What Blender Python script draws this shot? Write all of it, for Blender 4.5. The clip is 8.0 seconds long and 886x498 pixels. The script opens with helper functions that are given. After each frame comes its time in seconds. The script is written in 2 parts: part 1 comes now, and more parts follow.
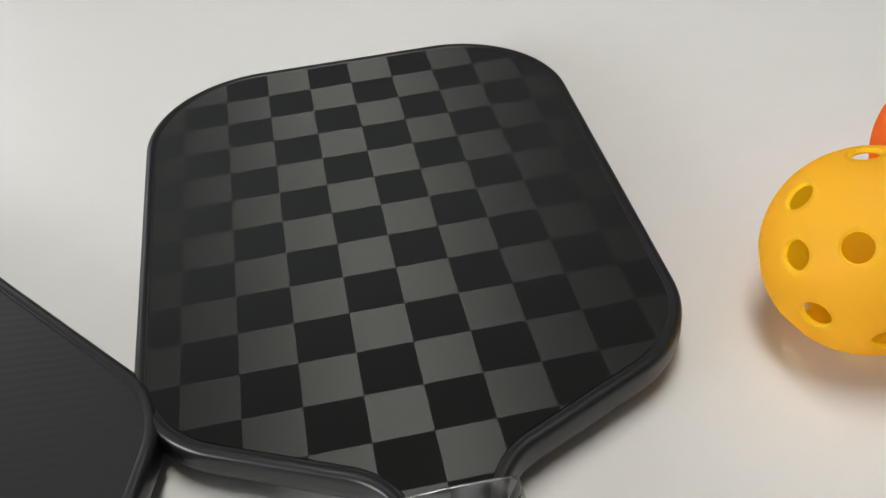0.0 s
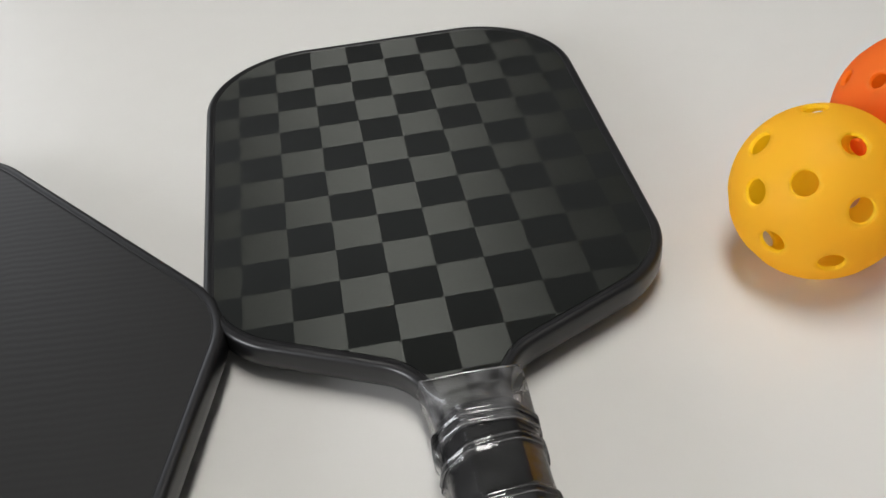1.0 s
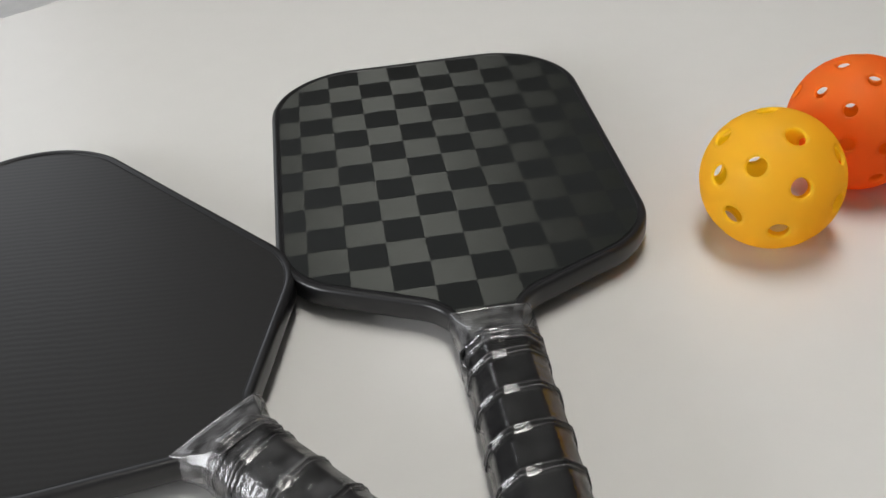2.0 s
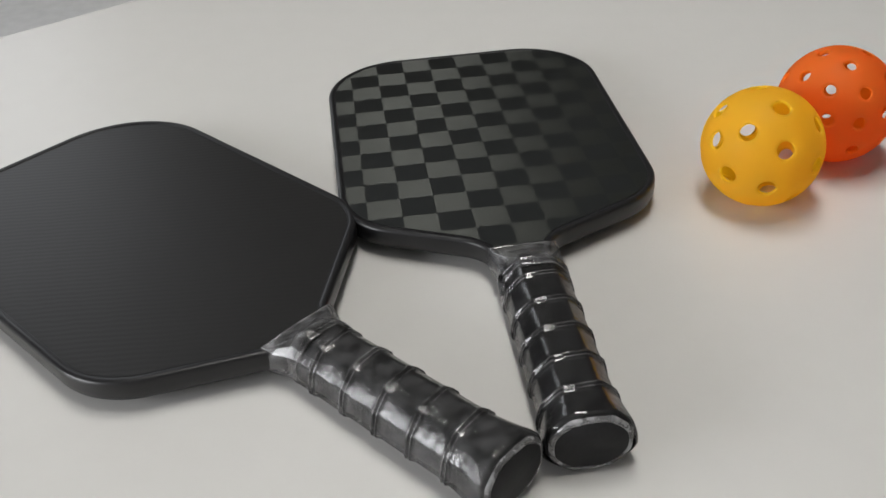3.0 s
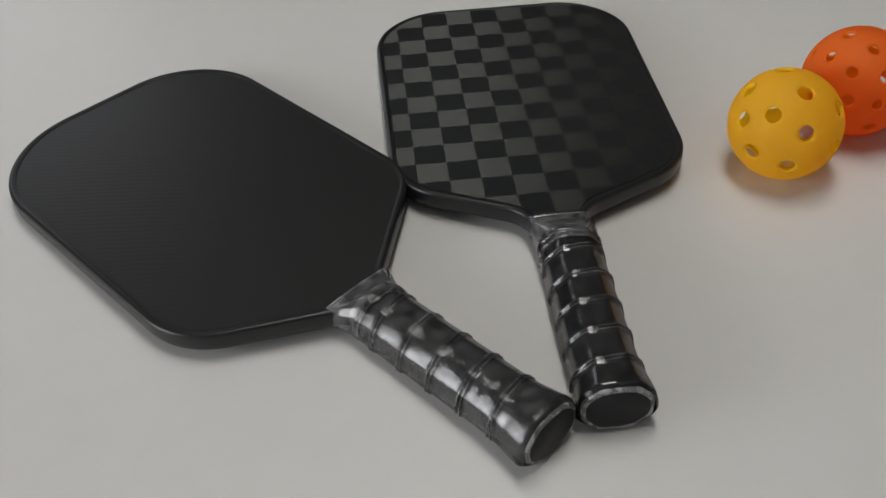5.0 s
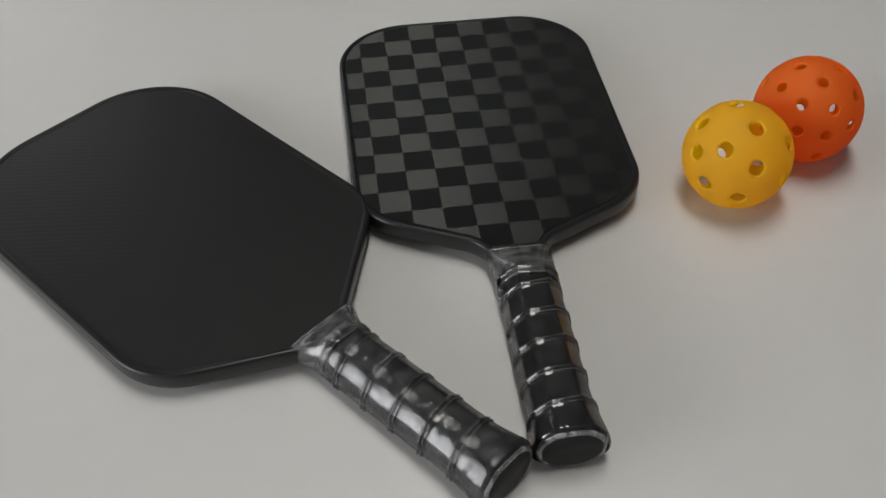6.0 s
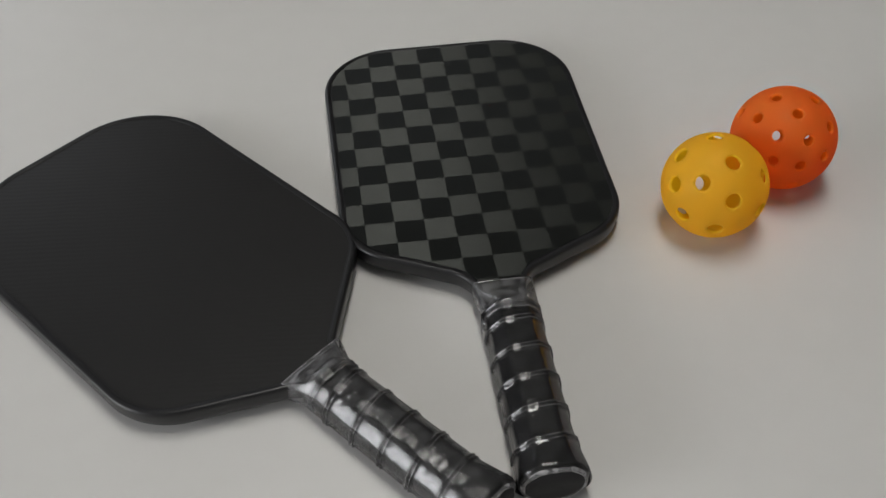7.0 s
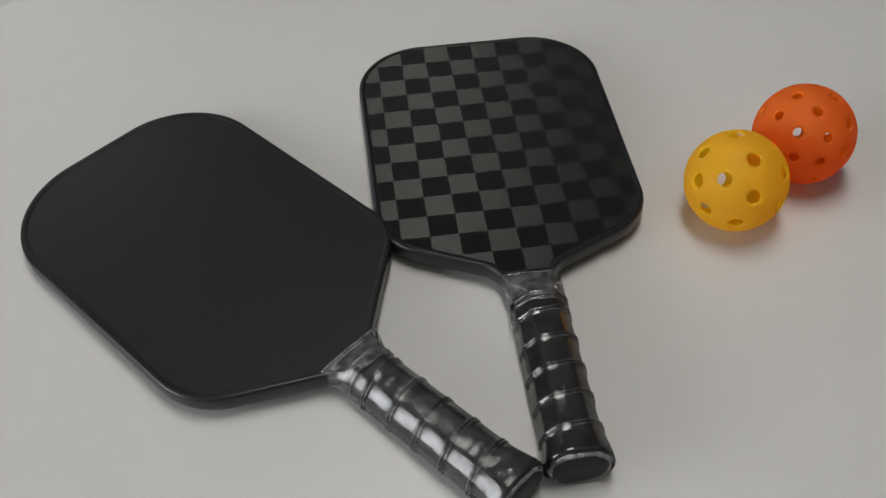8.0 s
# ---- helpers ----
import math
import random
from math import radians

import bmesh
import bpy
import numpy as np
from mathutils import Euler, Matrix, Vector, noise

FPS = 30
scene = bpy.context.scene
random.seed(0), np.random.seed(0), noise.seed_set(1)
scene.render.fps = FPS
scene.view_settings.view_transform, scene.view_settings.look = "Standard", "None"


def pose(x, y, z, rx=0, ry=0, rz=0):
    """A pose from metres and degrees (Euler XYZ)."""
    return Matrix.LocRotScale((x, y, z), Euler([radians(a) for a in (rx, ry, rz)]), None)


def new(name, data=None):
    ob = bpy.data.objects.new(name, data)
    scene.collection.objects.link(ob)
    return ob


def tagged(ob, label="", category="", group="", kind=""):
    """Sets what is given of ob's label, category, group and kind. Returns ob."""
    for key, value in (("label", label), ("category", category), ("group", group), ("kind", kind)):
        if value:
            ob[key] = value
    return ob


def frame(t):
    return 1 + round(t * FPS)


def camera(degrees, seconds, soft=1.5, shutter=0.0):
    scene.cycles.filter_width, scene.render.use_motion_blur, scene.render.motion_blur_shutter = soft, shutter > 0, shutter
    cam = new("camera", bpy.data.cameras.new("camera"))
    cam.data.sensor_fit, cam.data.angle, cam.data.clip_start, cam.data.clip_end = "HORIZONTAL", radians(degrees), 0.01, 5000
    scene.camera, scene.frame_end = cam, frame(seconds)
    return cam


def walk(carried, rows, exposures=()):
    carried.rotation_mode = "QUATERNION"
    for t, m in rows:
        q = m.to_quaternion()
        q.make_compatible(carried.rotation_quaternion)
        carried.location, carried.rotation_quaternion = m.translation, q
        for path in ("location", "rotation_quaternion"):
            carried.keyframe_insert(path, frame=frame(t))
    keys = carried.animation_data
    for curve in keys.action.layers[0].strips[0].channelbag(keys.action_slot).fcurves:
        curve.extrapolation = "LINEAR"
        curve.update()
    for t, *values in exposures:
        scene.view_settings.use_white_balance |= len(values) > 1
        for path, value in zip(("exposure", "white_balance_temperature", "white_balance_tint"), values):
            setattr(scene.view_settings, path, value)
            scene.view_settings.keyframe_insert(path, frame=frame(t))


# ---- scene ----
cam = camera(48.82, 8.0, soft=1.45)
# seconds, eye, yaw, pitch, roll
ROWS = [
    (0, -0.0191, -0.2591, 0.2741, -7.76, -41.61, -5.04),
    (0.5, -0.0232, -0.2896, 0.2831, -6.52, -41.57, -5.38),
    (1, -0.0301, -0.3288, 0.2967, -6.22, -41.00, -5.31),
    (2.5, -0.0688, -0.4825, 0.3406, -5.53, -36.46, -3.95),
    (3, -0.0854, -0.5278, 0.3458, -5.43, -35.87, -3.49),
    (3.5, -0.0936, -0.5594, 0.3601, -4.72, -35.76, -3.42),
    (4, -0.1040, -0.5688, 0.3812, -4.20, -37.42, -2.93),
    (5.5, -0.1053, -0.5201, 0.4433, -4.65, -44.80, -2.02),
    (6, -0.1001, -0.5123, 0.4691, -7.10, -45.86, -0.55),
    (6.5, -0.0958, -0.4997, 0.4870, -8.10, -46.53, -0.10),
    (7, -0.0974, -0.4981, 0.5040, -8.29, -47.01, -0.13),
    (7.5, -0.0973, -0.4996, 0.5177, -7.71, -47.62, -0.59),
    (8, -0.1030, -0.5114, 0.5318, -6.04, -48.09, -1.74),
]
EXPOSURES = [(0.0, 0.55), (0.5, 0.53), (1.0, 0.5), (2.5, 0.32), (3.5, 0.12), (4.0, -0.03), (5.5, -0.2), (6.5, -0.2), (8.0, -0.17)]


def aim(x, y, z, yaw, pitch, roll):
    """A camera pose from its eye, heading, tilt and lean."""
    return pose(x, y, z, 90 + pitch, 0, yaw) @ pose(0, 0, 0, 0, 0, roll)


walk(cam, [(r[0], aim(*r[1:])) for r in ROWS], EXPOSURES)

# ---- light ----
world = bpy.data.worlds.new("world")
scene.world = world
world.use_nodes = True
world.node_tree.nodes["Background"].inputs["Color"].default_value = (0.75, 0.85, 1.0, 1)
world.node_tree.nodes["Background"].inputs["Strength"].default_value = 0.6

PANEL_POWER = 15.6      # emission of the ceiling panels
WEST_POWER = 54.0       # watts of daylight through the west window
NORTH_POWER = 6.0       # and through the north one


# ---- materials ----
def material(name, colour, rough=0.5, metal=0.0, spec=0.5, var=0.12, scale=60.0, bump=0.0, bump_scale=900.0, coat=0.0, fine=8.0):
    """A principled surface whose colour drifts at two scales, with a fine relief."""
    m = bpy.data.materials.new(name)
    m.use_nodes = True
    nt = m.node_tree
    b = nt.nodes["Principled BSDF"]
    co = nt.nodes.new("ShaderNodeTexCoord")
    n1, n2 = nt.nodes.new("ShaderNodeTexNoise"), nt.nodes.new("ShaderNodeTexNoise")
    n1.inputs["Scale"].default_value, n2.inputs["Scale"].default_value = scale, scale * fine
    n1.inputs["Detail"].default_value, n2.inputs["Detail"].default_value = 3, 4
    mix = nt.nodes.new("ShaderNodeMath")
    mix.operation = "MULTIPLY_ADD"
    mix.inputs[1].default_value = 0.5
    half = nt.nodes.new("ShaderNodeMath")
    half.operation = "MULTIPLY"
    half.inputs[1].default_value = 0.5
    ramp = nt.nodes.new("ShaderNodeValToRGB")
    lo = [max(0, c * (1 - var)) for c in colour]
    hi = [min(1, c * (1 + var)) for c in colour]
    ramp.color_ramp.elements[0].position, ramp.color_ramp.elements[1].position = 0.3, 0.7
    ramp.color_ramp.elements[0].color, ramp.color_ramp.elements[1].color = (*lo, 1), (*hi, 1)
    ln = nt.links.new
    for n in (n1, n2):
        ln(co.outputs["Object"], n.inputs["Vector"])
    ln(n1.outputs["Fac"], half.inputs[0])
    ln(n2.outputs["Fac"], mix.inputs[0])
    ln(half.outputs[0], mix.inputs[2])
    ln(mix.outputs[0], ramp.inputs["Fac"])
    ln(ramp.outputs["Color"], b.inputs["Base Color"])
    b.inputs["Roughness"].default_value = rough
    b.inputs["Metallic"].default_value = metal
    b.inputs["Specular IOR Level"].default_value = spec
    b.inputs["Coat Weight"].default_value = coat
    b.inputs["Coat Roughness"].default_value = 0.15
    if bump:
        n3, bp = nt.nodes.new("ShaderNodeTexNoise"), nt.nodes.new("ShaderNodeBump")
        n3.inputs["Scale"].default_value = bump_scale
        n3.inputs["Detail"].default_value = 3
        bp.inputs["Strength"].default_value = bump
        bp.inputs["Distance"].default_value = 0.0003
        ln(co.outputs["Object"], n3.inputs["Vector"])
        ln(n3.outputs["Fac"], bp.inputs["Height"])
        ln(bp.outputs["Normal"], b.inputs["Normal"])
    return m


def glow(name, colour, strength):
    m = bpy.data.materials.new(name)
    m.use_nodes = True
    b = m.node_tree.nodes["Principled BSDF"]
    b.inputs["Base Color"].default_value = (0.8, 0.8, 0.8, 1)
    b.inputs["Emission Color"].default_value = (*colour, 1)
    b.inputs["Emission Strength"].default_value = strength
    return m


def tow(name, turn, tone):
    """Carbon tow: dark filaments that lie one way, with a sheen drawn out across them."""
    m = material(name, (tone * 0.93, tone, tone * 0.9), rough=0.53, spec=0.46, var=0.12, scale=90, bump=0.05, bump_scale=1500)
    nt = m.node_tree
    b = nt.nodes["Principled BSDF"]
    tan = nt.nodes.new("ShaderNodeTangent")
    tan.direction_type, tan.uv_map = "UV_MAP", "weave"
    b.inputs["Specular Tint"].default_value = (0.95, 1.0, 0.95, 1)
    b.inputs["Anisotropic"].default_value = 1.0
    b.inputs["Anisotropic Rotation"].default_value = turn
    nt.links.new(tan.outputs["Tangent"], b.inputs["Tangent"])
    return m


def ribbed(name):
    """Raw carbon face: matt black with fine parallel filament lines and a gritty relief."""
    m = material(name, (0.0125, 0.0122, 0.012), rough=0.4, spec=0.34, var=0.12, scale=25, fine=20)
    nt = m.node_tree
    b = nt.nodes["Principled BSDF"]
    co, mp = nt.nodes.new("ShaderNodeTexCoord"), nt.nodes.new("ShaderNodeMapping")
    mp.inputs["Rotation"].default_value = (0, 0, radians(RIB_TURN))
    wave, grit = nt.nodes.new("ShaderNodeTexWave"), nt.nodes.new("ShaderNodeTexNoise")
    wave.inputs["Scale"].default_value, wave.inputs["Distortion"].default_value = 78.0, 2.5
    wave.inputs["Detail"].default_value = 2
    wave.bands_direction = "Y"
    grit.inputs["Scale"].default_value = 1400
    add, bp = nt.nodes.new("ShaderNodeMath"), nt.nodes.new("ShaderNodeBump")
    add.operation = "MULTIPLY_ADD"
    add.inputs[1].default_value = 0.5
    bp.inputs["Strength"].default_value, bp.inputs["Distance"].default_value = 0.14, 0.00018
    ln = nt.links.new
    ln(co.outputs["Object"], mp.inputs["Vector"])
    ln(mp.outputs["Vector"], wave.inputs["Vector"])
    ln(co.outputs["Object"], grit.inputs["Vector"])
    ln(grit.outputs["Fac"], add.inputs[0])
    ln(wave.outputs["Fac"], add.inputs[2])
    ln(add.outputs[0], bp.inputs["Height"])
    ln(bp.outputs["Normal"], b.inputs["Normal"])
    return m


def film_material(name, haze, tint=0.9, crinkle=0.35, hoops=0.35, rough=0.06, ior=1.62):
    """Clear shrink film: mostly see-through, glossy by angle, with a little haze, dents and hoop wrinkles."""
    m = bpy.data.materials.new(name)
    m.use_nodes = True
    nt = m.node_tree
    nt.nodes.remove(nt.nodes["Principled BSDF"])
    out = nt.nodes["Material Output"]
    co, mp = nt.nodes.new("ShaderNodeTexCoord"), nt.nodes.new("ShaderNodeMapping")
    mp.inputs["Scale"].default_value = (0.12, 1.0, 0.12)
    dents, wrinkles = nt.nodes.new("ShaderNodeTexNoise"), nt.nodes.new("ShaderNodeTexNoise")
    dents.inputs["Scale"].default_value, dents.inputs["Detail"].default_value = 210, 5
    dents.inputs["Roughness"].default_value = 0.62
    wrinkles.inputs["Scale"].default_value, wrinkles.inputs["Detail"].default_value = 220, 1
    streaks, fine = nt.nodes.new("ShaderNodeTexNoise"), nt.nodes.new("ShaderNodeMapping")
    fine.inputs["Scale"].default_value = (0.3, 1.0, 0.3)
    streaks.inputs["Scale"].default_value, streaks.inputs["Detail"].default_value = 650, 3
    patches, cloud = nt.nodes.new("ShaderNodeTexNoise"), nt.nodes.new("ShaderNodeMapRange")
    patches.inputs["Scale"].default_value, patches.inputs["Detail"].default_value = 130, 3
    cloud.inputs["From Min"].default_value, cloud.inputs["From Max"].default_value = 0.38, 0.68
    cloud.inputs["To Min"].default_value, cloud.inputs["To Max"].default_value = haze * 0.3, haze * 2.0
    b3 = nt.nodes.new("ShaderNodeBump")
    b3.inputs["Strength"].default_value, b3.inputs["Distance"].default_value = hoops * 0.8, 0.0003
    b1, b2 = nt.nodes.new("ShaderNodeBump"), nt.nodes.new("ShaderNodeBump")
    b1.inputs["Strength"].default_value, b1.inputs["Distance"].default_value = crinkle, 0.0009
    b2.inputs["Strength"].default_value, b2.inputs["Distance"].default_value = hoops, 0.0006
    clear, gloss, milk = nt.nodes.new("ShaderNodeBsdfTransparent"), nt.nodes.new("ShaderNodeBsdfGlossy"), nt.nodes.new("ShaderNodeBsdfDiffuse")
    clear.inputs["Color"].default_value = (tint, tint, tint, 1)
    gloss.inputs["Roughness"].default_value = rough
    milk.inputs["Color"].default_value = (0.75, 0.75, 0.77, 1)
    fr = nt.nodes.new("ShaderNodeFresnel")
    fr.inputs["IOR"].default_value = ior
    m1, m2 = nt.nodes.new("ShaderNodeMixShader"), nt.nodes.new("ShaderNodeMixShader")
    ln = nt.links.new
    ln(co.outputs["Object"], dents.inputs["Vector"])
    ln(co.outputs["Object"], mp.inputs["Vector"])
    ln(mp.outputs["Vector"], wrinkles.inputs["Vector"])
    ln(dents.outputs["Fac"], b1.inputs["Height"])
    ln(wrinkles.outputs["Fac"], b2.inputs["Height"])
    ln(b1.outputs["Normal"], b2.inputs["Normal"])
    ln(co.outputs["Object"], fine.inputs["Vector"])
    ln(fine.outputs["Vector"], streaks.inputs["Vector"])
    ln(streaks.outputs["Fac"], b3.inputs["Height"])
    ln(b2.outputs["Normal"], b3.inputs["Normal"])
    ln(co.outputs["Object"], patches.inputs["Vector"])
    ln(patches.outputs["Fac"], cloud.inputs["Value"])
    ln(cloud.outputs["Result"], m1.inputs["Fac"])
    ln(b3.outputs["Normal"], gloss.inputs["Normal"])
    ln(b3.outputs["Normal"], fr.inputs["Normal"])
    ln(clear.outputs[0], m1.inputs[1])
    ln(milk.outputs[0], m1.inputs[2])
    ln(fr.outputs["Fac"], m2.inputs["Fac"])
    ln(m1.outputs[0], m2.inputs[1])
    ln(gloss.outputs[0], m2.inputs[2])
    ln(m2.outputs[0], out.inputs["Surface"])
    return m


def plastic(name, colour, through_it=0.45):
    """Thin moulded plastic that lets a good part of the light through."""
    m = material(name, colour, rough=0.5, spec=0.35, var=0.04, scale=30, bump=0.04, bump_scale=500)
    nt = m.node_tree
    b, out = nt.nodes["Principled BSDF"], nt.nodes["Material Output"]
    tr, mix = nt.nodes.new("ShaderNodeBsdfTranslucent"), nt.nodes.new("ShaderNodeMixShader")
    tr.inputs["Color"].default_value = (*colour, 1)
    mix.inputs["Fac"].default_value = through_it
    nt.links.new(b.outputs[0], mix.inputs[1])
    nt.links.new(tr.outputs[0], mix.inputs[2])
    nt.links.new(mix.outputs[0], out.inputs["Surface"])
    return m


RIB_TURN = 45.0
TABLE_WHITE = material("white_laminate", (0.615, 0.607, 0.588), rough=0.33, spec=0.35, var=0.015, scale=6, bump=0.03, bump_scale=700)
EDGE_BLACK = material("satin_black_edge", (0.011, 0.011, 0.012), rough=0.33, spec=0.46, var=0.15, scale=120, bump=0.06, bump_scale=1600)
GROOVE_BLACK = material("groove_black", (0.012, 0.012, 0.013), rough=0.6, var=0.1)
TOW_ACROSS, TOW_ALONG = tow("carbon_tow_across", 0.0, 0.0066), tow("carbon_tow_along", 0.25, 0.0112)
FACE_RAW = ribbed("raw_carbon_face")
GRIP_BLACK = material("black_grip_tape", (0.006, 0.006, 0.0066), rough=0.55, spec=0.22, var=0.3, scale=140, bump=0.15, bump_scale=260)
CAP_BLACK = material("black_rubber_cap", (0.014, 0.014, 0.015), rough=0.6, spec=0.35, var=0.2, bump=0.15)
FILM = film_material("clear_shrink_film", 0.013, 0.93, 0.2, 0.55, 0.08)
FILM_CLOUDY = film_material("cloudy_shrink_film", 0.036, 0.92, 0.34, 0.9, 0.13, 1.68)
FILM_THICK = film_material("folded_shrink_film", 0.085, 0.9, 0.2, 0.25, 0.12)
FILM_RIDGE = film_material("film_ridge", 0.14, 0.85, 0.12, 0.0, 0.06, 1.9)
FILM_END = film_material("gathered_film_end", 0.24, 0.8, 0.2, 0.0)
YELLOW = plastic("yellow_plastic", (1.0, 0.775, 0.10), 0.8)
ORANGE = plastic("orange_plastic", (1.0, 0.42, 0.08), 0.78)
# unseen walls, toned down to grey so they throw less light onto the paddles
WALL_PAINT = material("wall_paint", (0.36, 0.353, 0.34), rough=0.8, var=0.03, scale=3, bump=0.1, bump_scale=200)
# darker copy for the unseen east and north walls, dims the carbon's reflections
WALL_DARK = material("reflection_dimming_wall", (0.12, 0.118, 0.112), rough=0.8, var=0.04, scale=3, bump=0.1, bump_scale=200)
FLOOR_GREY = material("grey_floor", (0.82, 0.82, 0.82), rough=0.5, var=0.08, scale=5)
# grey chosen to dim what glossy blacks reflect from above
CEILING_PAINT = material("dimmed_ceiling", (0.27, 0.266, 0.26), rough=0.9, var=0.03, scale=3)
FRAME_WHITE = material("white_frame", (0.8, 0.8, 0.8), rough=0.4, var=0.03)
LEG_GREY = material("grey_metal", (0.4, 0.4, 0.42), rough=0.35, metal=0.8, var=0.05)
PANEL_GLOW = glow("panel_glow", (0.985, 0.96, 0.915), PANEL_POWER)


# ---- mesh helpers ----
def to_mesh(name, bm, smooth=True):
    bmesh.ops.recalc_face_normals(bm, faces=bm.faces[:])
    me = bpy.data.meshes.new(name)
    bm.to_mesh(me)
    bm.free()
    for f in me.polygons:
        f.use_smooth = smooth
    return me


def part(name, bm, mat, parent=None, label="", smooth=True):
    me = to_mesh(name, bm, smooth)
    me.materials.append(mat)
    ob = new(name, me)
    if parent:
        ob.parent = parent
    if label:
        tagged(ob, label=label)
    return ob


def box(lo, hi, bevel=0.0):
    bm = bmesh.new()
    bmesh.ops.create_cube(bm, size=1)
    c, s = [(a + b) / 2 for a, b in zip(lo, hi)], [b - a for a, b in zip(lo, hi)]
    bmesh.ops.transform(bm, matrix=Matrix.LocRotScale(c, None, s), verts=bm.verts)
    if bevel:
        bmesh.ops.bevel(bm, geom=bm.edges[:], offset=bevel, segments=3, affect="EDGES", profile=0.5)
    return bm


def loft(rings, closed_ends=(False, False), loop=True):
    """A skin over rings of equally many points."""
    bm = bmesh.new()
    vs = [[bm.verts.new(p) for p in r] for r in rings]
    n = len(vs[0])
    for a, b in zip(vs, vs[1:]):
        for i in range(n if loop else n - 1):
            j = (i + 1) % n
            bm.faces.new((a[i], a[j], b[j], b[i]))
    if closed_ends[0]:
        bm.faces.new(vs[0])
    if closed_ends[1]:
        bm.faces.new(vs[-1][::-1])
    return bm


def rounded(corners, step=0.0025):
    """A closed outline through corners (x, y, radius) with tangent arcs, as dense points, counter-clockwise."""
    pts, n = [], len(corners)
    for i in range(n):
        a, b, c = (Vector(corners[(i + k) % n][:2]) for k in (-1, 0, 1))
        r = corners[i][2]
        u, v = (a - b).normalized(), (c - b).normalized()
        ang = u.angle(v)
        if r <= 0:
            pts.append(b)
            continue
        cut = r / math.tan(ang / 2)
        mid = b + (u + v).normalized() * (r / math.sin(ang / 2))
        p, q = b + u * cut - mid, b + v * cut - mid
        turn = math.atan2(p.x * q.y - p.y * q.x, p.dot(q))
        k = max(4, int(abs(turn) * r / step))
        for s in range(k + 1):
            e = turn * s / k
            pts.append(mid + Vector((p.x * math.cos(e) - p.y * math.sin(e), p.x * math.sin(e) + p.y * math.cos(e))))
    dense = []
    for a, b in zip(pts, pts[1:] + pts[:1]):
        k = max(1, int((b - a).length / 0.006))
        dense += [a.lerp(b, s / k) for s in range(k)]
    return dense


def inset(pts, d):
    out, n = [], len(pts)
    for i in range(n):
        t = (pts[(i + 1) % n] - pts[i - 1]).normalized()
        out.append(pts[i] + Vector((-t.y, t.x)) * d)
    return out


def clip(poly, axis, limit, sign):
    """The part of a 2D polygon on one side of an axis-parallel line."""
    out = []
    for a, b in zip(poly, poly[1:] + poly[:1]):
        da, db = sign * (a[axis] - limit), sign * (b[axis] - limit)
        if da >= 0:
            out.append(a)
        if da * db < 0:
            out.append(a.lerp(b, da / (da - db)))
    return out


# ---- the room ----
def structure(name, bm, mat, label):
    return tagged(part(name, bm, mat, smooth=False), label=label, category=name.split("_")[0], kind="structure")


FLOOR, TOP = -0.45, 2.05
X0, X1, Y0, Y1 = -2.6, 2.2, -2.4, 2.6
structure("floor", box((X0, Y0, FLOOR - 0.1), (X1, Y1, FLOOR)), FLOOR_GREY, "plain light grey floor beyond the table")
# the ceiling is never seen, its grey only lowers reflected light
structure("ceiling", box((X0, Y0, TOP), (X1, Y1, TOP + 0.1)), CEILING_PAINT, "plain unseen ceiling, dimmed to grey to keep reflections dark")
structure("wall_south", box((X0, Y0 - 0.15, FLOOR), (X1, Y0, TOP)), WALL_PAINT, "plain unseen wall, dimmed to grey to lessen reflections")
# out of view, darkened so the checkered face mirrors less light
structure("wall_east", box((X1, Y0 - 0.15, FLOOR), (X1 + 0.15, Y1 + 0.15, TOP)), WALL_DARK, "plain unseen wall, darkened to dim reflections in the paddles")


def joined(boxes):
    """Several boxes in one mesh."""
    bm = bmesh.new()
    for lo, hi in boxes:
        piece = bpy.data.meshes.new("piece")
        b2 = box(lo, hi)
        b2.to_mesh(piece)
        b2.free()
        bm.from_mesh(piece)
        bpy.data.meshes.remove(piece)
    return bm


# the west wall holds a window
WY0, WY1, WZ0, WZ1 = -1.8, -0.1, 0.3, 1.3
structure("wall_west", joined((((X0 - 0.15, Y0 - 0.15, FLOOR), (X0, Y1 + 0.15, WZ0)), ((X0 - 0.15, Y0 - 0.15, WZ1), (X0, Y1 + 0.15, TOP)),
                               ((X0 - 0.15, Y0 - 0.15, WZ0), (X0, WY0, WZ1)), ((X0 - 0.15, WY1, WZ0), (X0, Y1 + 0.15, WZ1)))), WALL_PAINT, "plain unseen wall with a window, dimmed to grey to lessen reflections")
# the unseen north wall, also darkened against reflections, holds a second window
NX0, NX1, NZ0, NZ1 = -2.4, -0.9, 0.8, 1.7
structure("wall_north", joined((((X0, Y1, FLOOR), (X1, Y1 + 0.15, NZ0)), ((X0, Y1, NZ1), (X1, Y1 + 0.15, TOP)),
                                ((X0, Y1, NZ0), (NX0, Y1 + 0.15, NZ1)), ((NX1, Y1, NZ0), (X1, Y1 + 0.15, NZ1)))), WALL_DARK, "plain unseen wall with a window, darkened to dim reflections in the paddles")


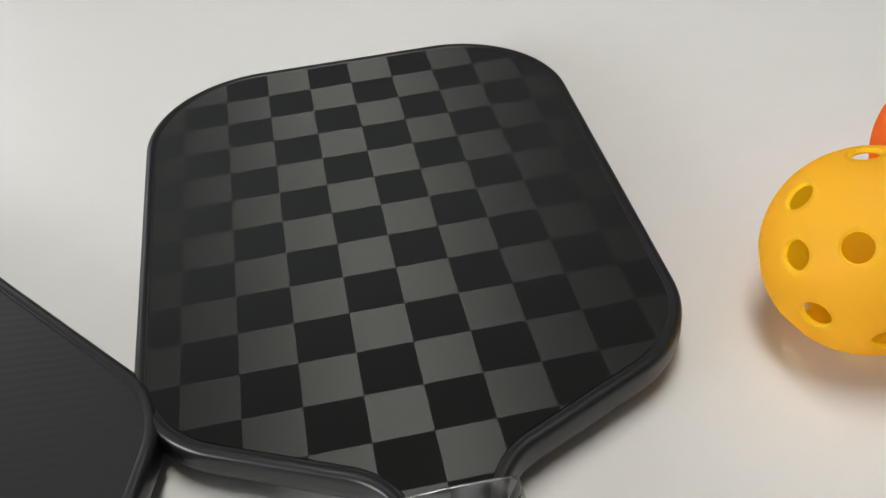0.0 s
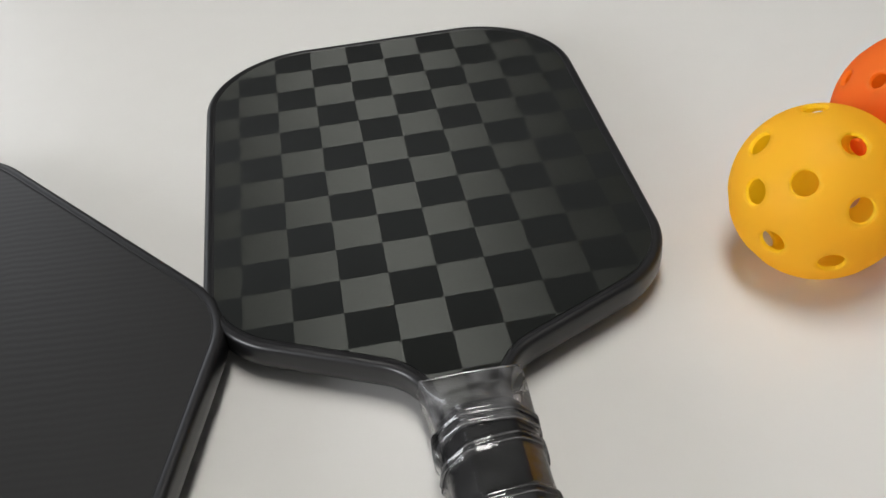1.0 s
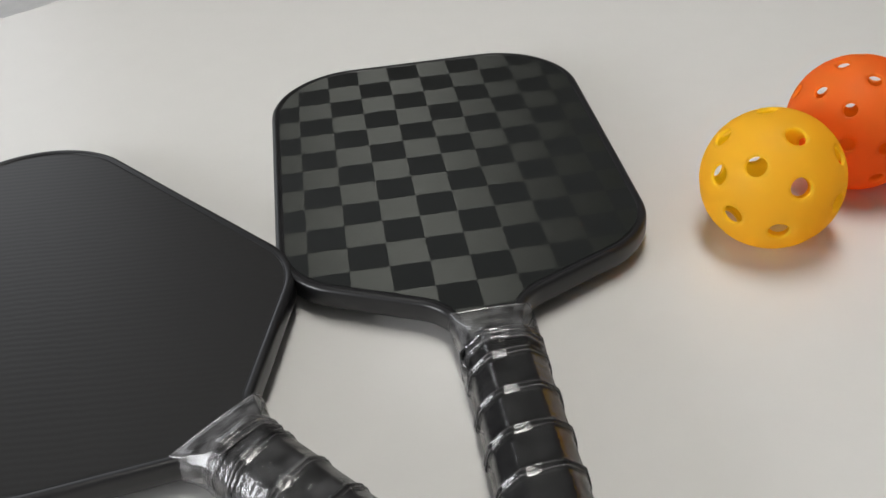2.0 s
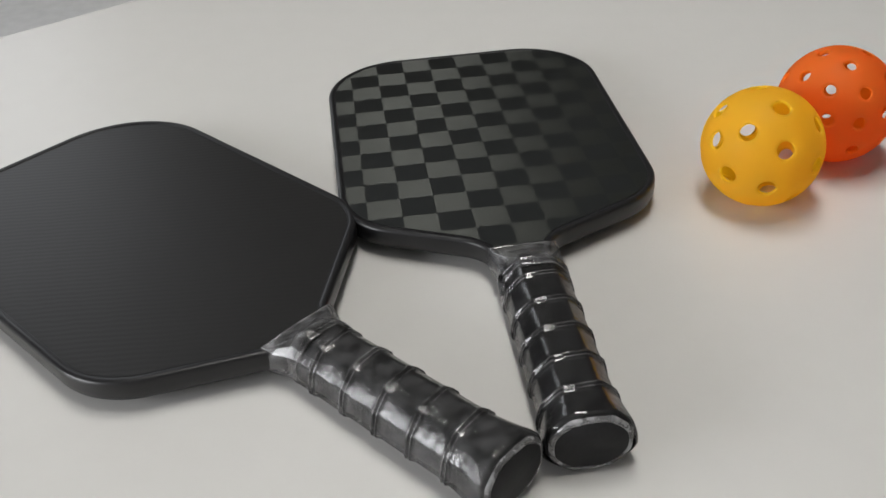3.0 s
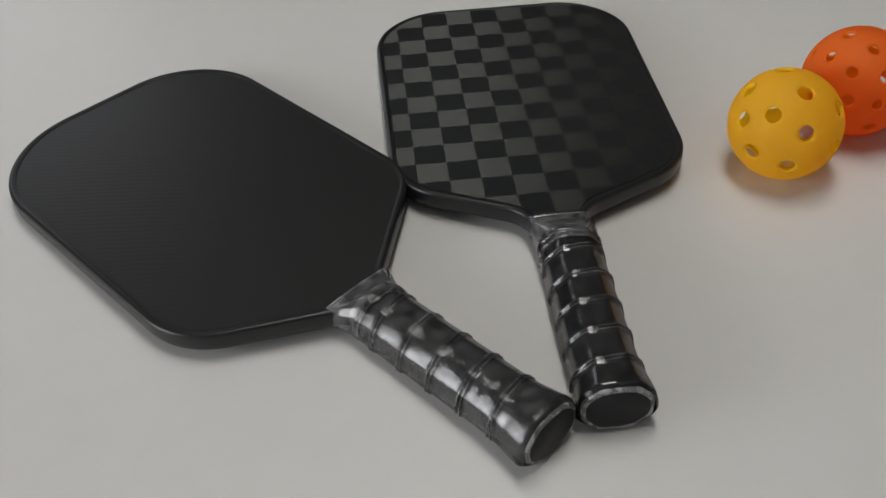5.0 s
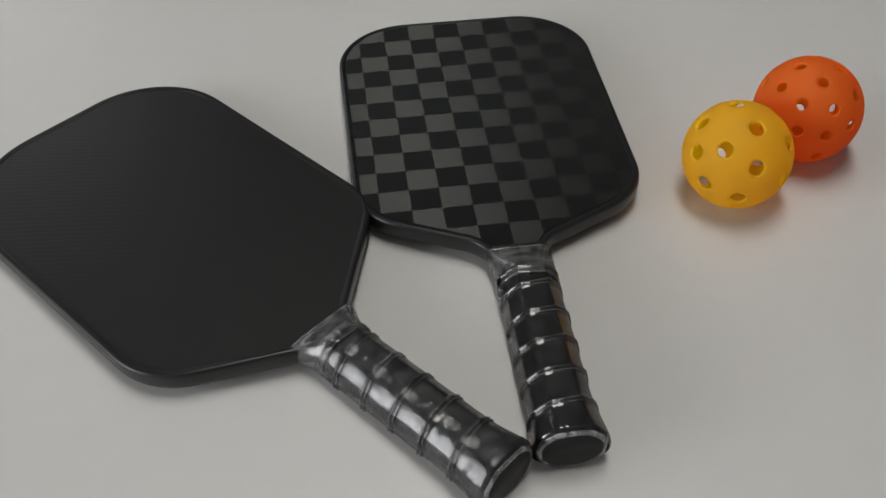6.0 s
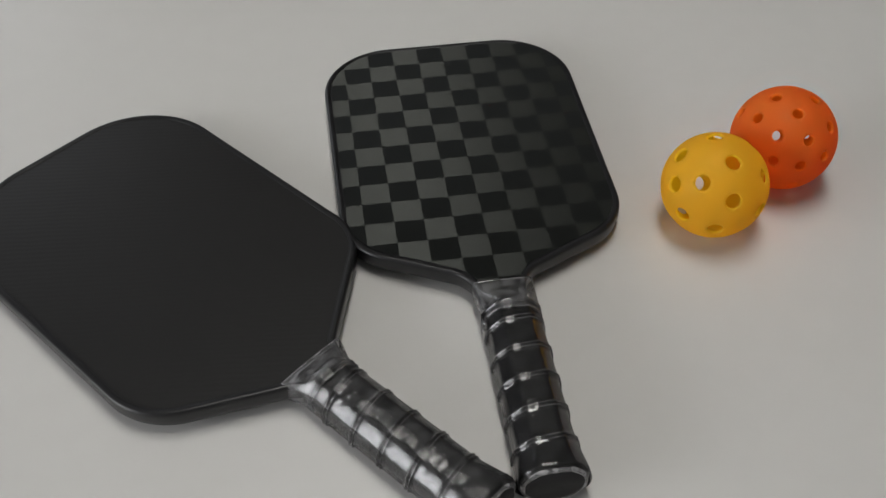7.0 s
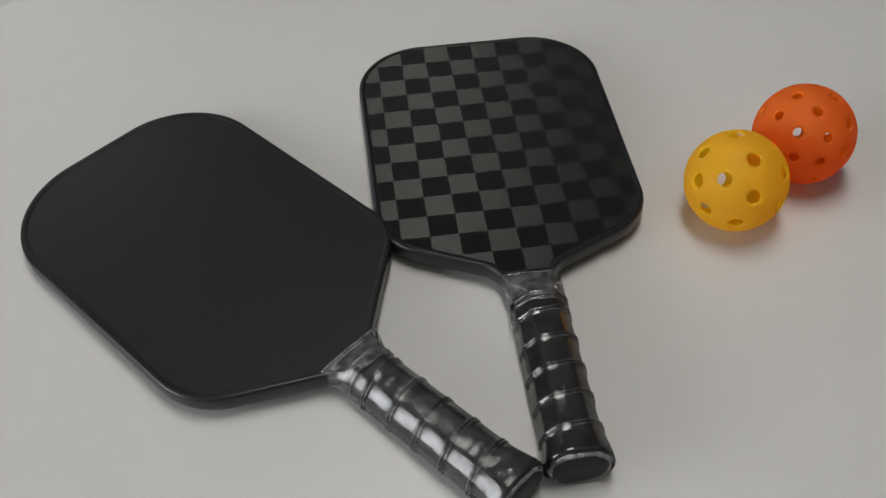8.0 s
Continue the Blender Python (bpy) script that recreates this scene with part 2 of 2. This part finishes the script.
def window(name, m, wide, high, watts):
    """A frame in an opening, in its own axes x and z, with the sky's light standing in the opening."""
    root = tagged(new(name), label="white framed window with soft daylight", category="window", kind="structure")
    root.matrix_world = m
    w, h, t = wide / 2, high / 2, 0.04
    for lo, hi in (((-w, 0.04, -h), (w, 0.1, -h + t)), ((-w, 0.04, h - t), (w, 0.1, h)), ((-w, 0.04, -h + t), (-w + t, 0.1, h - t)), ((w - t, 0.04, -h + t), (w, 0.1, h - t))):
        part("window_frame", box(lo, hi, 0.004), FRAME_WHITE, root, smooth=False)
    lamp = bpy.data.lights.new("daylight", "AREA")
    lamp.shape, lamp.size, lamp.size_y, lamp.energy, lamp.color = "RECTANGLE", wide - 2 * t, high - 2 * t, watts, (0.97, 0.98, 1.0)
    new("daylight", lamp).matrix_world = m @ pose(0, 0.12, 0, -90, 0, 0)


window("window_1", pose(X0, (WY0 + WY1) / 2, (WZ0 + WZ1) / 2, 0, 0, 90), WY1 - WY0, WZ1 - WZ0, WEST_POWER)
window("window_2", pose((NX0 + NX1) / 2, Y1, (NZ0 + NZ1) / 2), NX1 - NX0, NZ1 - NZ0, NORTH_POWER)


def ceiling_light(x, y, w, d):
    root = tagged(new("ceiling_light"), label="flat rectangular glowing ceiling light panel", category="ceiling light", group="ceiling lights")
    root.location = (x, y, TOP)
    t = 0.03
    for lo, hi in (((-w / 2, -d / 2, -t), (w / 2, -d / 2 + 0.02, 0)), ((-w / 2, d / 2 - 0.02, -t), (w / 2, d / 2, 0)),
                   ((-w / 2, -d / 2 + 0.02, -t), (-w / 2 + 0.02, d / 2 - 0.02, 0)), ((w / 2 - 0.02, -d / 2 + 0.02, -t), (w / 2, d / 2 - 0.02, 0))):
        part("frame", box(lo, hi), FRAME_WHITE, root, smooth=False)
    part("diffuser", box((-w / 2 + 0.02, -d / 2 + 0.02, -t + 0.004), (w / 2 - 0.02, d / 2 - 0.02, -t + 0.012)), PANEL_GLOW, root, "glowing white diffuser", smooth=False)
    return root


ceiling_light(0.05, 0.1, 0.42, 1.2)

# ---- the table ----
# its far edge runs slantwise behind the paddles
table = tagged(new("table"), label="white laminate table with a smooth satin top", category="table")
table.matrix_world = pose(-0.33, 0.391, 0, 0, 0, 28.5)
part("tabletop", box((-0.9, -1.5, -0.025), (1.5, 0.0, 0.0), 0.002), TABLE_WHITE, table, smooth=False)
for x, y in ((-0.85, -1.45), (1.45, -1.45), (-0.85, -0.06), (1.45, -0.06)):
    part("leg", box((x - 0.025, y - 0.025, FLOOR), (x + 0.025, y + 0.025, -0.025), 0.003), LEG_GREY, table, smooth=False)


# ---- paddles ----
OCTAGON = rounded([(1, -0.42, 0.16), (1, 0.42, 0.16), (0.52, 1, 0.16), (-0.52, 1, 0.16), (-1, 0.42, 0.16), (-1, -0.42, 0.16), (-0.52, -1, 0.16), (0.52, -1, 0.16)], 0.04)
OCTAGON = [OCTAGON[k * len(OCTAGON) // 96] for k in range(96)]


def section(y, wide, high, x=0.0, square=0.0, oval=0.25):
    """A ring across the handle: an octagon with soft corners, pulled towards a rectangle or an oval."""
    ring = []
    for p in OCTAGON:
        q = p / max(abs(p.x), abs(p.y))
        r = p.normalized()
        m = p.lerp(q, square).lerp(r, oval)
        ring.append(Vector((x + wide * m.x, y, high * m.y)))
    return ring


def paddle(label, outline, thick, neck, butt, wide, weave, ring_start, flare, label_face, field, hx=0.0, neck_x=0.0):
    """A paddle in its own axes: y towards the head's top, the handle's axis along y at z = 0."""
    root = tagged(new("pickleball_paddle"), label=label, category="paddle", group="paddles on the table")
    h = thick / 2
    # edge: a rounded band all round, with a flat border on both faces
    prof = [(field - 0.0004, h - 0.0009), (field - 0.0004, h - 0.0001), (field - 0.0008, h - 0.0005), (field - 0.0014, h - 0.0001), (0.0022, h), (0.0015, h - 0.0002), (0.0009, h - 0.0006), (0.0005, h - 0.0011), (0.0002, h - 0.0019), (0.0001, h - 0.0032), (0, 0), (0.0003, -h + 0.0040), (0.0011, -h + 0.0019), (0.0024, -h + 0.0006), (0.0042, -h), (field - 0.0010, -h), (field - 0.0004, -h + 0.0004)]
    rings = [[Vector((p.x, p.y, z)) for p in inset(outline, d)] for d, z in prof]
    part("edge", loft(rings), EDGE_BLACK, root, "smooth matt black rounded edge")
    core = inset(outline, field - 0.0006)
    body = loft([[Vector((p.x, p.y, z)) for p in core] for z in (h - 0.0007, -h + 0.0007)], (True, True))
    part("face", body, FACE_RAW if not weave else GROOVE_BLACK, root, label_face, smooth=False)
    if weave:
        ox, size = weave
        edge = inset(outline, field)
        for i in range(-6, 6):
            for j in range(-6, 10):
                poly = edge
                for axis, limit, sign in ((0, ox + i * size, 1), (0, ox + (i + 1) * size, -1), (1, j * size, 1), (1, (j + 1) * size, -1), (1, neck - 0.0165, 1)):
                    poly = clip(poly, axis, limit, sign) if len(poly) > 2 else []
                poly = [p for k, p in enumerate(poly) if (p - poly[k - 1]).length > 1e-5]
                if len(poly) < 3:
                    continue
                bm = bmesh.new()
                uv = bm.loops.layers.uv.new("weave")
                top = [bm.verts.new((p.x, p.y, h - 0.0002)) for p in poly]
                low = [bm.verts.new((p.x, p.y, h - 0.0008)) for p in poly]
                bm.faces.new(top)
                for k in range(len(top)):
                    bm.faces.new((top[k - 1], low[k - 1], low[k], top[k]))
                for f in bm.faces:
                    for lp in f.loops:
                        lp[uv].uv = lp.vert.co.x, lp.vert.co.y
                part("carbon_square", bm, TOW_ALONG if (i + j) % 2 == 0 else TOW_ACROSS, root, smooth=False)
    # grip: tape wound round the handle, each turn lapping over the last
    length, lap, start = neck - butt, 0.0223, ring_start + 0.007

    def slant(k):
        return 0.09 * math.cos(2 * math.pi * k / len(OCTAGON))

    def girth(y):
        """The bare handle's ring at y, swelling and rounding off towards the butt."""
        toend = (y - butt) / length
        swell = max(0.0, 1 - toend / 0.2) ** 1.4
        w, hh = wide + 0.0040 * swell, 0.0150 + 0.0022 * swell
        if y - butt < 0.004:
            k = 1 - (y - butt) / 0.004
            w, hh = w - 0.003 * k * k, hh - 0.003 * k * k
        return section(y, w, hh, 0, 0, max(0.36, 0.6 - toend * 4))

    def wound(y, k, p):
        """A point of the ring lifted where one turn of tape laps over the last."""
        u = ((ring_start - y) / lap + slant(k)) % 1.0
        lift = 0.0008 * math.exp(-((u - 0.46) / 0.04) ** 2) + 0.0005 * math.exp(-((u - 0.58) / 0.04) ** 2) + 0.0003 * (u if u < 0.46 else 0)
        toend = (y - butt) / length
        if toend < 0.09:
            lift *= max(0, toend - 0.03) / 0.06
        f = 1 + (0 if y > ring_start else lift) / 0.0155
        return Vector((hx + p.x * f, p.y, p.z * f))

    rings, steps = [], 260
    for n in range(steps + 1):
        y = start - (start - butt) * n / steps
        rings.append([wound(y, k, p) for k, p in enumerate(girth(y))])
    part("grip", loft(rings, (True, True)), GRIP_BLACK, root, "black wound grip tape")
    # clear sleeve shrunk over the grip
    def slack(z):
        """How far the film stands off sideways: it bridges the handle's lower flanks."""
        return 0.10 * min(1.0, max(0.0, (0.005 - z) / 0.010))

    shell = [[Vector((hx + (p.x - hx) * (1.035 + slack(p.z)), p.y, p.z * 1.04)) for p in r] for r in rings[3:-1]]
    part("shrink_sleeve", loft(shell), FILM if weave else FILM_CLOUDY, root, "clear glossy shrink film")
    # raised film seams along each lap
    for turn in range(-1, 6):
        for mid, thick_r in ((0.46, 0.00055), (0.575, 0.0004)):
            path = []
            for k in range(len(OCTAGON)):
                y = ring_start - lap * (turn + mid - slant(k))
                p = girth(max(y, butt + 0.004))[k]
                path.append(Vector((hx + p.x * (1.085 + slack(p.z)), y, p.z * 1.06)))
            if min(p.y for p in path) < butt + 0.016 or max(p.y for p in path) > ring_start:
                continue
            tube = []
            for i, p in enumerate(path):
                out = Vector((p.x - hx, 0, p.z)).normalized()
                r = thick_r * (0.75 + 0.35 * noise.noise(p * 260 + Vector((turn, 0, 0))))
                tube.append([p + out * (r * math.cos(q)) + Vector((0, r * math.sin(q), 0)) for q in (2 * math.pi * j / 6 for j in range(6))])
            part("film_seam", loft(tube + tube[:1]), FILM_RIDGE, root, "thin shiny film seam")
    # its loose upper end, folded flat over the neck, with a lap half way and a lip at the first turn
    top, low = [], ring_start - 0.0040
    for n in range(61):
        k = n / 60
        y = neck + 0.0015 - (neck + 0.0015 - low) * k
        e = min(1.0, k / 0.8)
        e = e * e * (3 - 2 * e)
        lap_over = 0.0009 * max(0.0, 1 - abs(k - 0.82) / 0.05) + (0.0006 if k < 0.82 else 0.0) + 0.0006 * math.exp(-((k - 0.96) / 0.03) ** 2)
        tuck = 0.0010 * max(0.0, (k - 0.95) / 0.05)
        w = flare * (1 - e) + (wide * 1.045 + 0.0003) * e + lap_over * 0.8 - tuck
        hh = (h + 0.0006) * (1 - e) + (0.0150 * 1.06 + 0.0004) * e + lap_over * 0.8 - tuck
        top.append(section(y, w, hh, neck_x + (hx - neck_x) * e, 0.85 * (1 - e), 0.3 * e))
    part("film_collar", loft(top), FILM_THICK, root, "folded grey-clear film collar")
    # the film's cut edge lies across the neck
    hem = []
    for p in section(neck + 0.0015, flare + 0.0005, h + 0.0008, neck_x, 0.85):
        out = Vector((p.x - neck_x, 0, p.z)).normalized()
        hem.append([p + out * (0.0004 * math.cos(q)) + Vector((0, 0.0005 * math.sin(q), 0)) for q in (2 * math.pi * j / 6 for j in range(6))])
    part("film_hem", loft(hem + hem[:1]), FILM_RIDGE, root, "pale cut edge of the film")
    for y, grow in ((low + 0.0012, 1.10), (neck + 0.0015 - (neck + 0.0015 - low) * 0.83, 1.11)):
        base = girth(min(y, start))
        e = min(1.0, (neck - y) / (neck - low) / 0.8)
        e = e * e * (3 - 2 * e)
        spread_x, spread_z = (flare / wide) * (1 - e) + grow * e, ((h + 0.0016) / 0.0150) * (1 - e) + grow * e
        loop = [Vector((hx + p.x * spread_x, y - 0.0012 * math.sin(2 * math.pi * k / len(base)), p.z * spread_z)) for k, p in enumerate(base)]
        tube = []
        for p in loop:
            out = Vector((p.x - hx, 0, p.z)).normalized()
            r = 0.0006 * (0.7 + 0.5 * noise.noise(p * 300))
            tube.append([p + out * (r * math.cos(q)) + Vector((0, r * math.sin(q), 0)) for q in (2 * math.pi * j / 6 for j in range(6))])
        part("film_seam", loft(tube + tube[:1]), FILM_RIDGE, root, "thin shiny film seam")
    if weave:
        ribbon = []
        for n in range(17):
            q = math.pi * n / 16
            x, y = hx - wide * 1.05 - 0.0030 * math.sin(q), low + 0.0010 + 0.0050 * math.cos(q)
            ribbon.append([Vector((x + d, y, z)) for d, z in ((0, 0.0075), (0, 0), (0.0004, -0.0060), (0.0007, -0.0060), (0.0003, 0), (0.0003, 0.0075))])
        part("film_loop", loft(ribbon, (True, True)), FILM_THICK, root, "loose loop of clear film")
    # butt: dark cap inside a rim of gathered film
    rim = []
    for d, y in ((0.0012, butt + 0.0008), (0.0018, butt - 0.0004), (0.0028, butt - 0.0009), (0.0040, butt - 0.0007)):
        rim.append(section(y, wide + 0.0036 - d, 0.0170 - d, hx, 0, 0.35))
    part("film_rim", loft(rim), FILM_END, root, "grey-clear gathered film rim")
    cap = [section(butt - 0.0002, wide + 0.0004, 0.0137, hx, 0, 0.7), section(butt - 0.0009, wide - 0.0001, 0.0132, hx, 0, 0.7)]
    part("butt_cap", loft(cap, (True, True)), CAP_BLACK, root, "matt black oval butt cap")
    return root


def lay(root, x, y, turn, thick, head_y, butt):
    """Rest a paddle on the table: the head's far edge and the thicker butt both touch it."""
    low, drop = thick / 2, 0.0178
    tilt = math.atan2(drop - low, head_y - butt)
    root.matrix_world = pose(x, y, 0, 0, 0, turn) @ pose(0, 0, low + math.tan(tilt) * head_y, -math.degrees(tilt), 0, 0)


def mirrored(half, dx=0.0):
    """A closed counter-clockwise outline from its right half, listed from bottom to top."""
    return [(x + dx, y, r) for x, y, r in half + [(-x, y, r) for x, y, r in half[::-1]]]


A_AXIS = 0.0015
outline_a = rounded(mirrored([(0.0150, -0.106, 0), (0.0178, -0.0805, 0.026), (0.0998, -0.0420, 0.046), (0.1018, 0.1915, 0.057)], -0.0012))
paddle_a = paddle("black pickleball paddle with a dark grey checkered carbon face", outline_a, 0.014, -0.0875, -0.2360, 0.0170,
                  (-A_AXIS, 0.0207), -0.1135, 0.0200, "dark base under the carbon weave", 0.0052, 0.0018, 0.0007)
lay(paddle_a, A_AXIS, 0, 0, 0.014, 0.186, -0.236)

# its shoulders slope a little unevenly
outline_b = rounded([(0.0140, -0.036, 0), (0.0215, -0.0190, 0.004), (0.0993, 0.0368, 0.046), (0.0993, 0.2755, 0.066),
                     (-0.0993, 0.2755, 0.076), (-0.0993, 0.0222, 0.052), (-0.0243, -0.0252, 0.004), (-0.0140, -0.036, 0)])
bx, by, B_TURN = -0.1803 * 0.764 - 0.001 * 0.764, -0.1803 * 0.645 - 0.001 * 0.645, 40.17 - 0.6
paddle_b = paddle("plain matt black pickleball paddle with a wrapped grip", outline_b, 0.0140, -0.0215, -0.1675, 0.0170,
                  None, -0.0403, 0.0238, "matt black raw carbon face", 0.0056, -0.0020, -0.0008)
lay(paddle_b, bx, by, B_TURN, 0.0140, 0.2725, -0.1675)


# ---- balls ----
def spread(fixed, bare, count, seed):
    """Directions for count holes: the given ones, and the rest pushed apart until they sit evenly, clear of the bare spots."""
    rng = np.random.default_rng(seed)
    f = np.array([*fixed, *bare], float)
    f /= np.linalg.norm(f, axis=1)[:, None]
    v = rng.normal(size=(count - len(fixed), 3)) - f.mean(0)
    for _ in range(400):
        v /= np.linalg.norm(v, axis=1)[:, None]
        allv = np.vstack([f, v])
        d = v[:, None] - allv[None]
        r = (d ** 2).sum(-1) + 1e-3
        v += 0.02 * (d / r[..., None] ** 1.5).clip(-50, 50).sum(1)
    return np.vstack([f[:len(fixed)], v / np.linalg.norm(v, axis=1)[:, None]])


def wiffle_ball(name, label, mat, place, radius, holes, hole_r, wall):
    base = bmesh.new()
    bmesh.ops.create_icosphere(base, subdivisions=6, radius=1)
    co = np.array([v.co for v in base.verts])
    tri = [[v.index for v in f.verts] for f in base.faces]
    base.free()
    co /= np.linalg.norm(co, axis=1)[:, None]
    ang = np.arccos((co @ holes.T).clip(-1, 1))
    near, dist = ang.argmin(1), ang.min(1)
    a = hole_r / radius
    keep = dist > a * 0.97
    tri = [t for t in tri if keep[t].all()]
    edges = {}
    for t in tri:
        for i in range(3):
            e = (t[i], t[(i + 1) % 3])
            edges[e] = 1
    rim = [e for e in edges if (e[1], e[0]) not in edges]
    for i in {k for e in rim for k in e}:
        h = holes[near[i]]
        side = co[i] - h * (co[i] @ h)
        side /= np.linalg.norm(side)
        co[i] = h * math.cos(a) + side * math.sin(a)
    used = sorted({k for t in tri for k in t})
    at = {k: n for n, k in enumerate(used)}
    n = len(used)
    outer = [co[k] * radius for k in used]
    inner = [co[k] * (radius - wall) for k in used]
    faces = [[at[k] for k in t] for t in tri] + [[at[k] + n for k in t[::-1]] for t in tri]
    faces += [[at[e[1]], at[e[0]], at[e[0]] + n, at[e[1]] + n] for e in rim]
    me = bpy.data.meshes.new(name)
    me.from_pydata([tuple(p) for p in outer + inner], [], faces)
    me.update()
    sides = 2 * len(tri)
    for f in me.polygons:
        f.use_smooth = f.index < sides
    me.materials.append(mat)
    ob = new(name, me)
    ob.location = place
    return tagged(ob, label=label, category="ball", group="balls beside the paddles")


YELLOW_HOLES = [(-0.08, 0.32, 0.944), (-0.72, 0.22, 0.66), (-0.911, -0.222, 0.348), (-0.547, -0.546, 0.634),
                (0.035, -0.39, 0.92), (-0.036, -0.90, 0.432), (-0.805, -0.584, -0.10), (-0.268, -0.937, -0.22), (0.024, 0.75, -0.66), (0.139, 0.972, -0.188), (-0.489, 0.835, -0.251)]
ORANGE_HOLES = [(-0.33, 0.12, 0.934), (-0.727, -0.12, 0.677), (-0.098, -0.385, 0.917), (-0.507, -0.60, 0.62), (0.028, -0.80, 0.597),
                (0.366, -0.053, 0.929), (0.543, -0.537, 0.646), (-0.565, -0.806, 0.175), (-0.082, -0.986, 0.145), (0.406, -0.881, 0.243), (-0.069, -0.918, -0.391),
                (0.284, 0.746, -0.603), (0.611, 0.727, 0.314), (0.391, 0.90, -0.191), (-0.07, 0.996, 0.052)]
wiffle_ball("pickleball", "yellow plastic pickleball with large round holes", YELLOW, (0.1613, -0.0345, 0.0367), 0.0367, spread(YELLOW_HOLES, [(-0.35, -0.08, 0.93)], 26, 296), 0.0054, 0.0016)
wiffle_ball("pickleball", "bright orange plastic pickleball with small round holes", ORANGE, (0.2271, 0.0056, 0.0375), 0.0375, spread(ORANGE_HOLES, [], 40, 125), 0.0039, 0.0016)
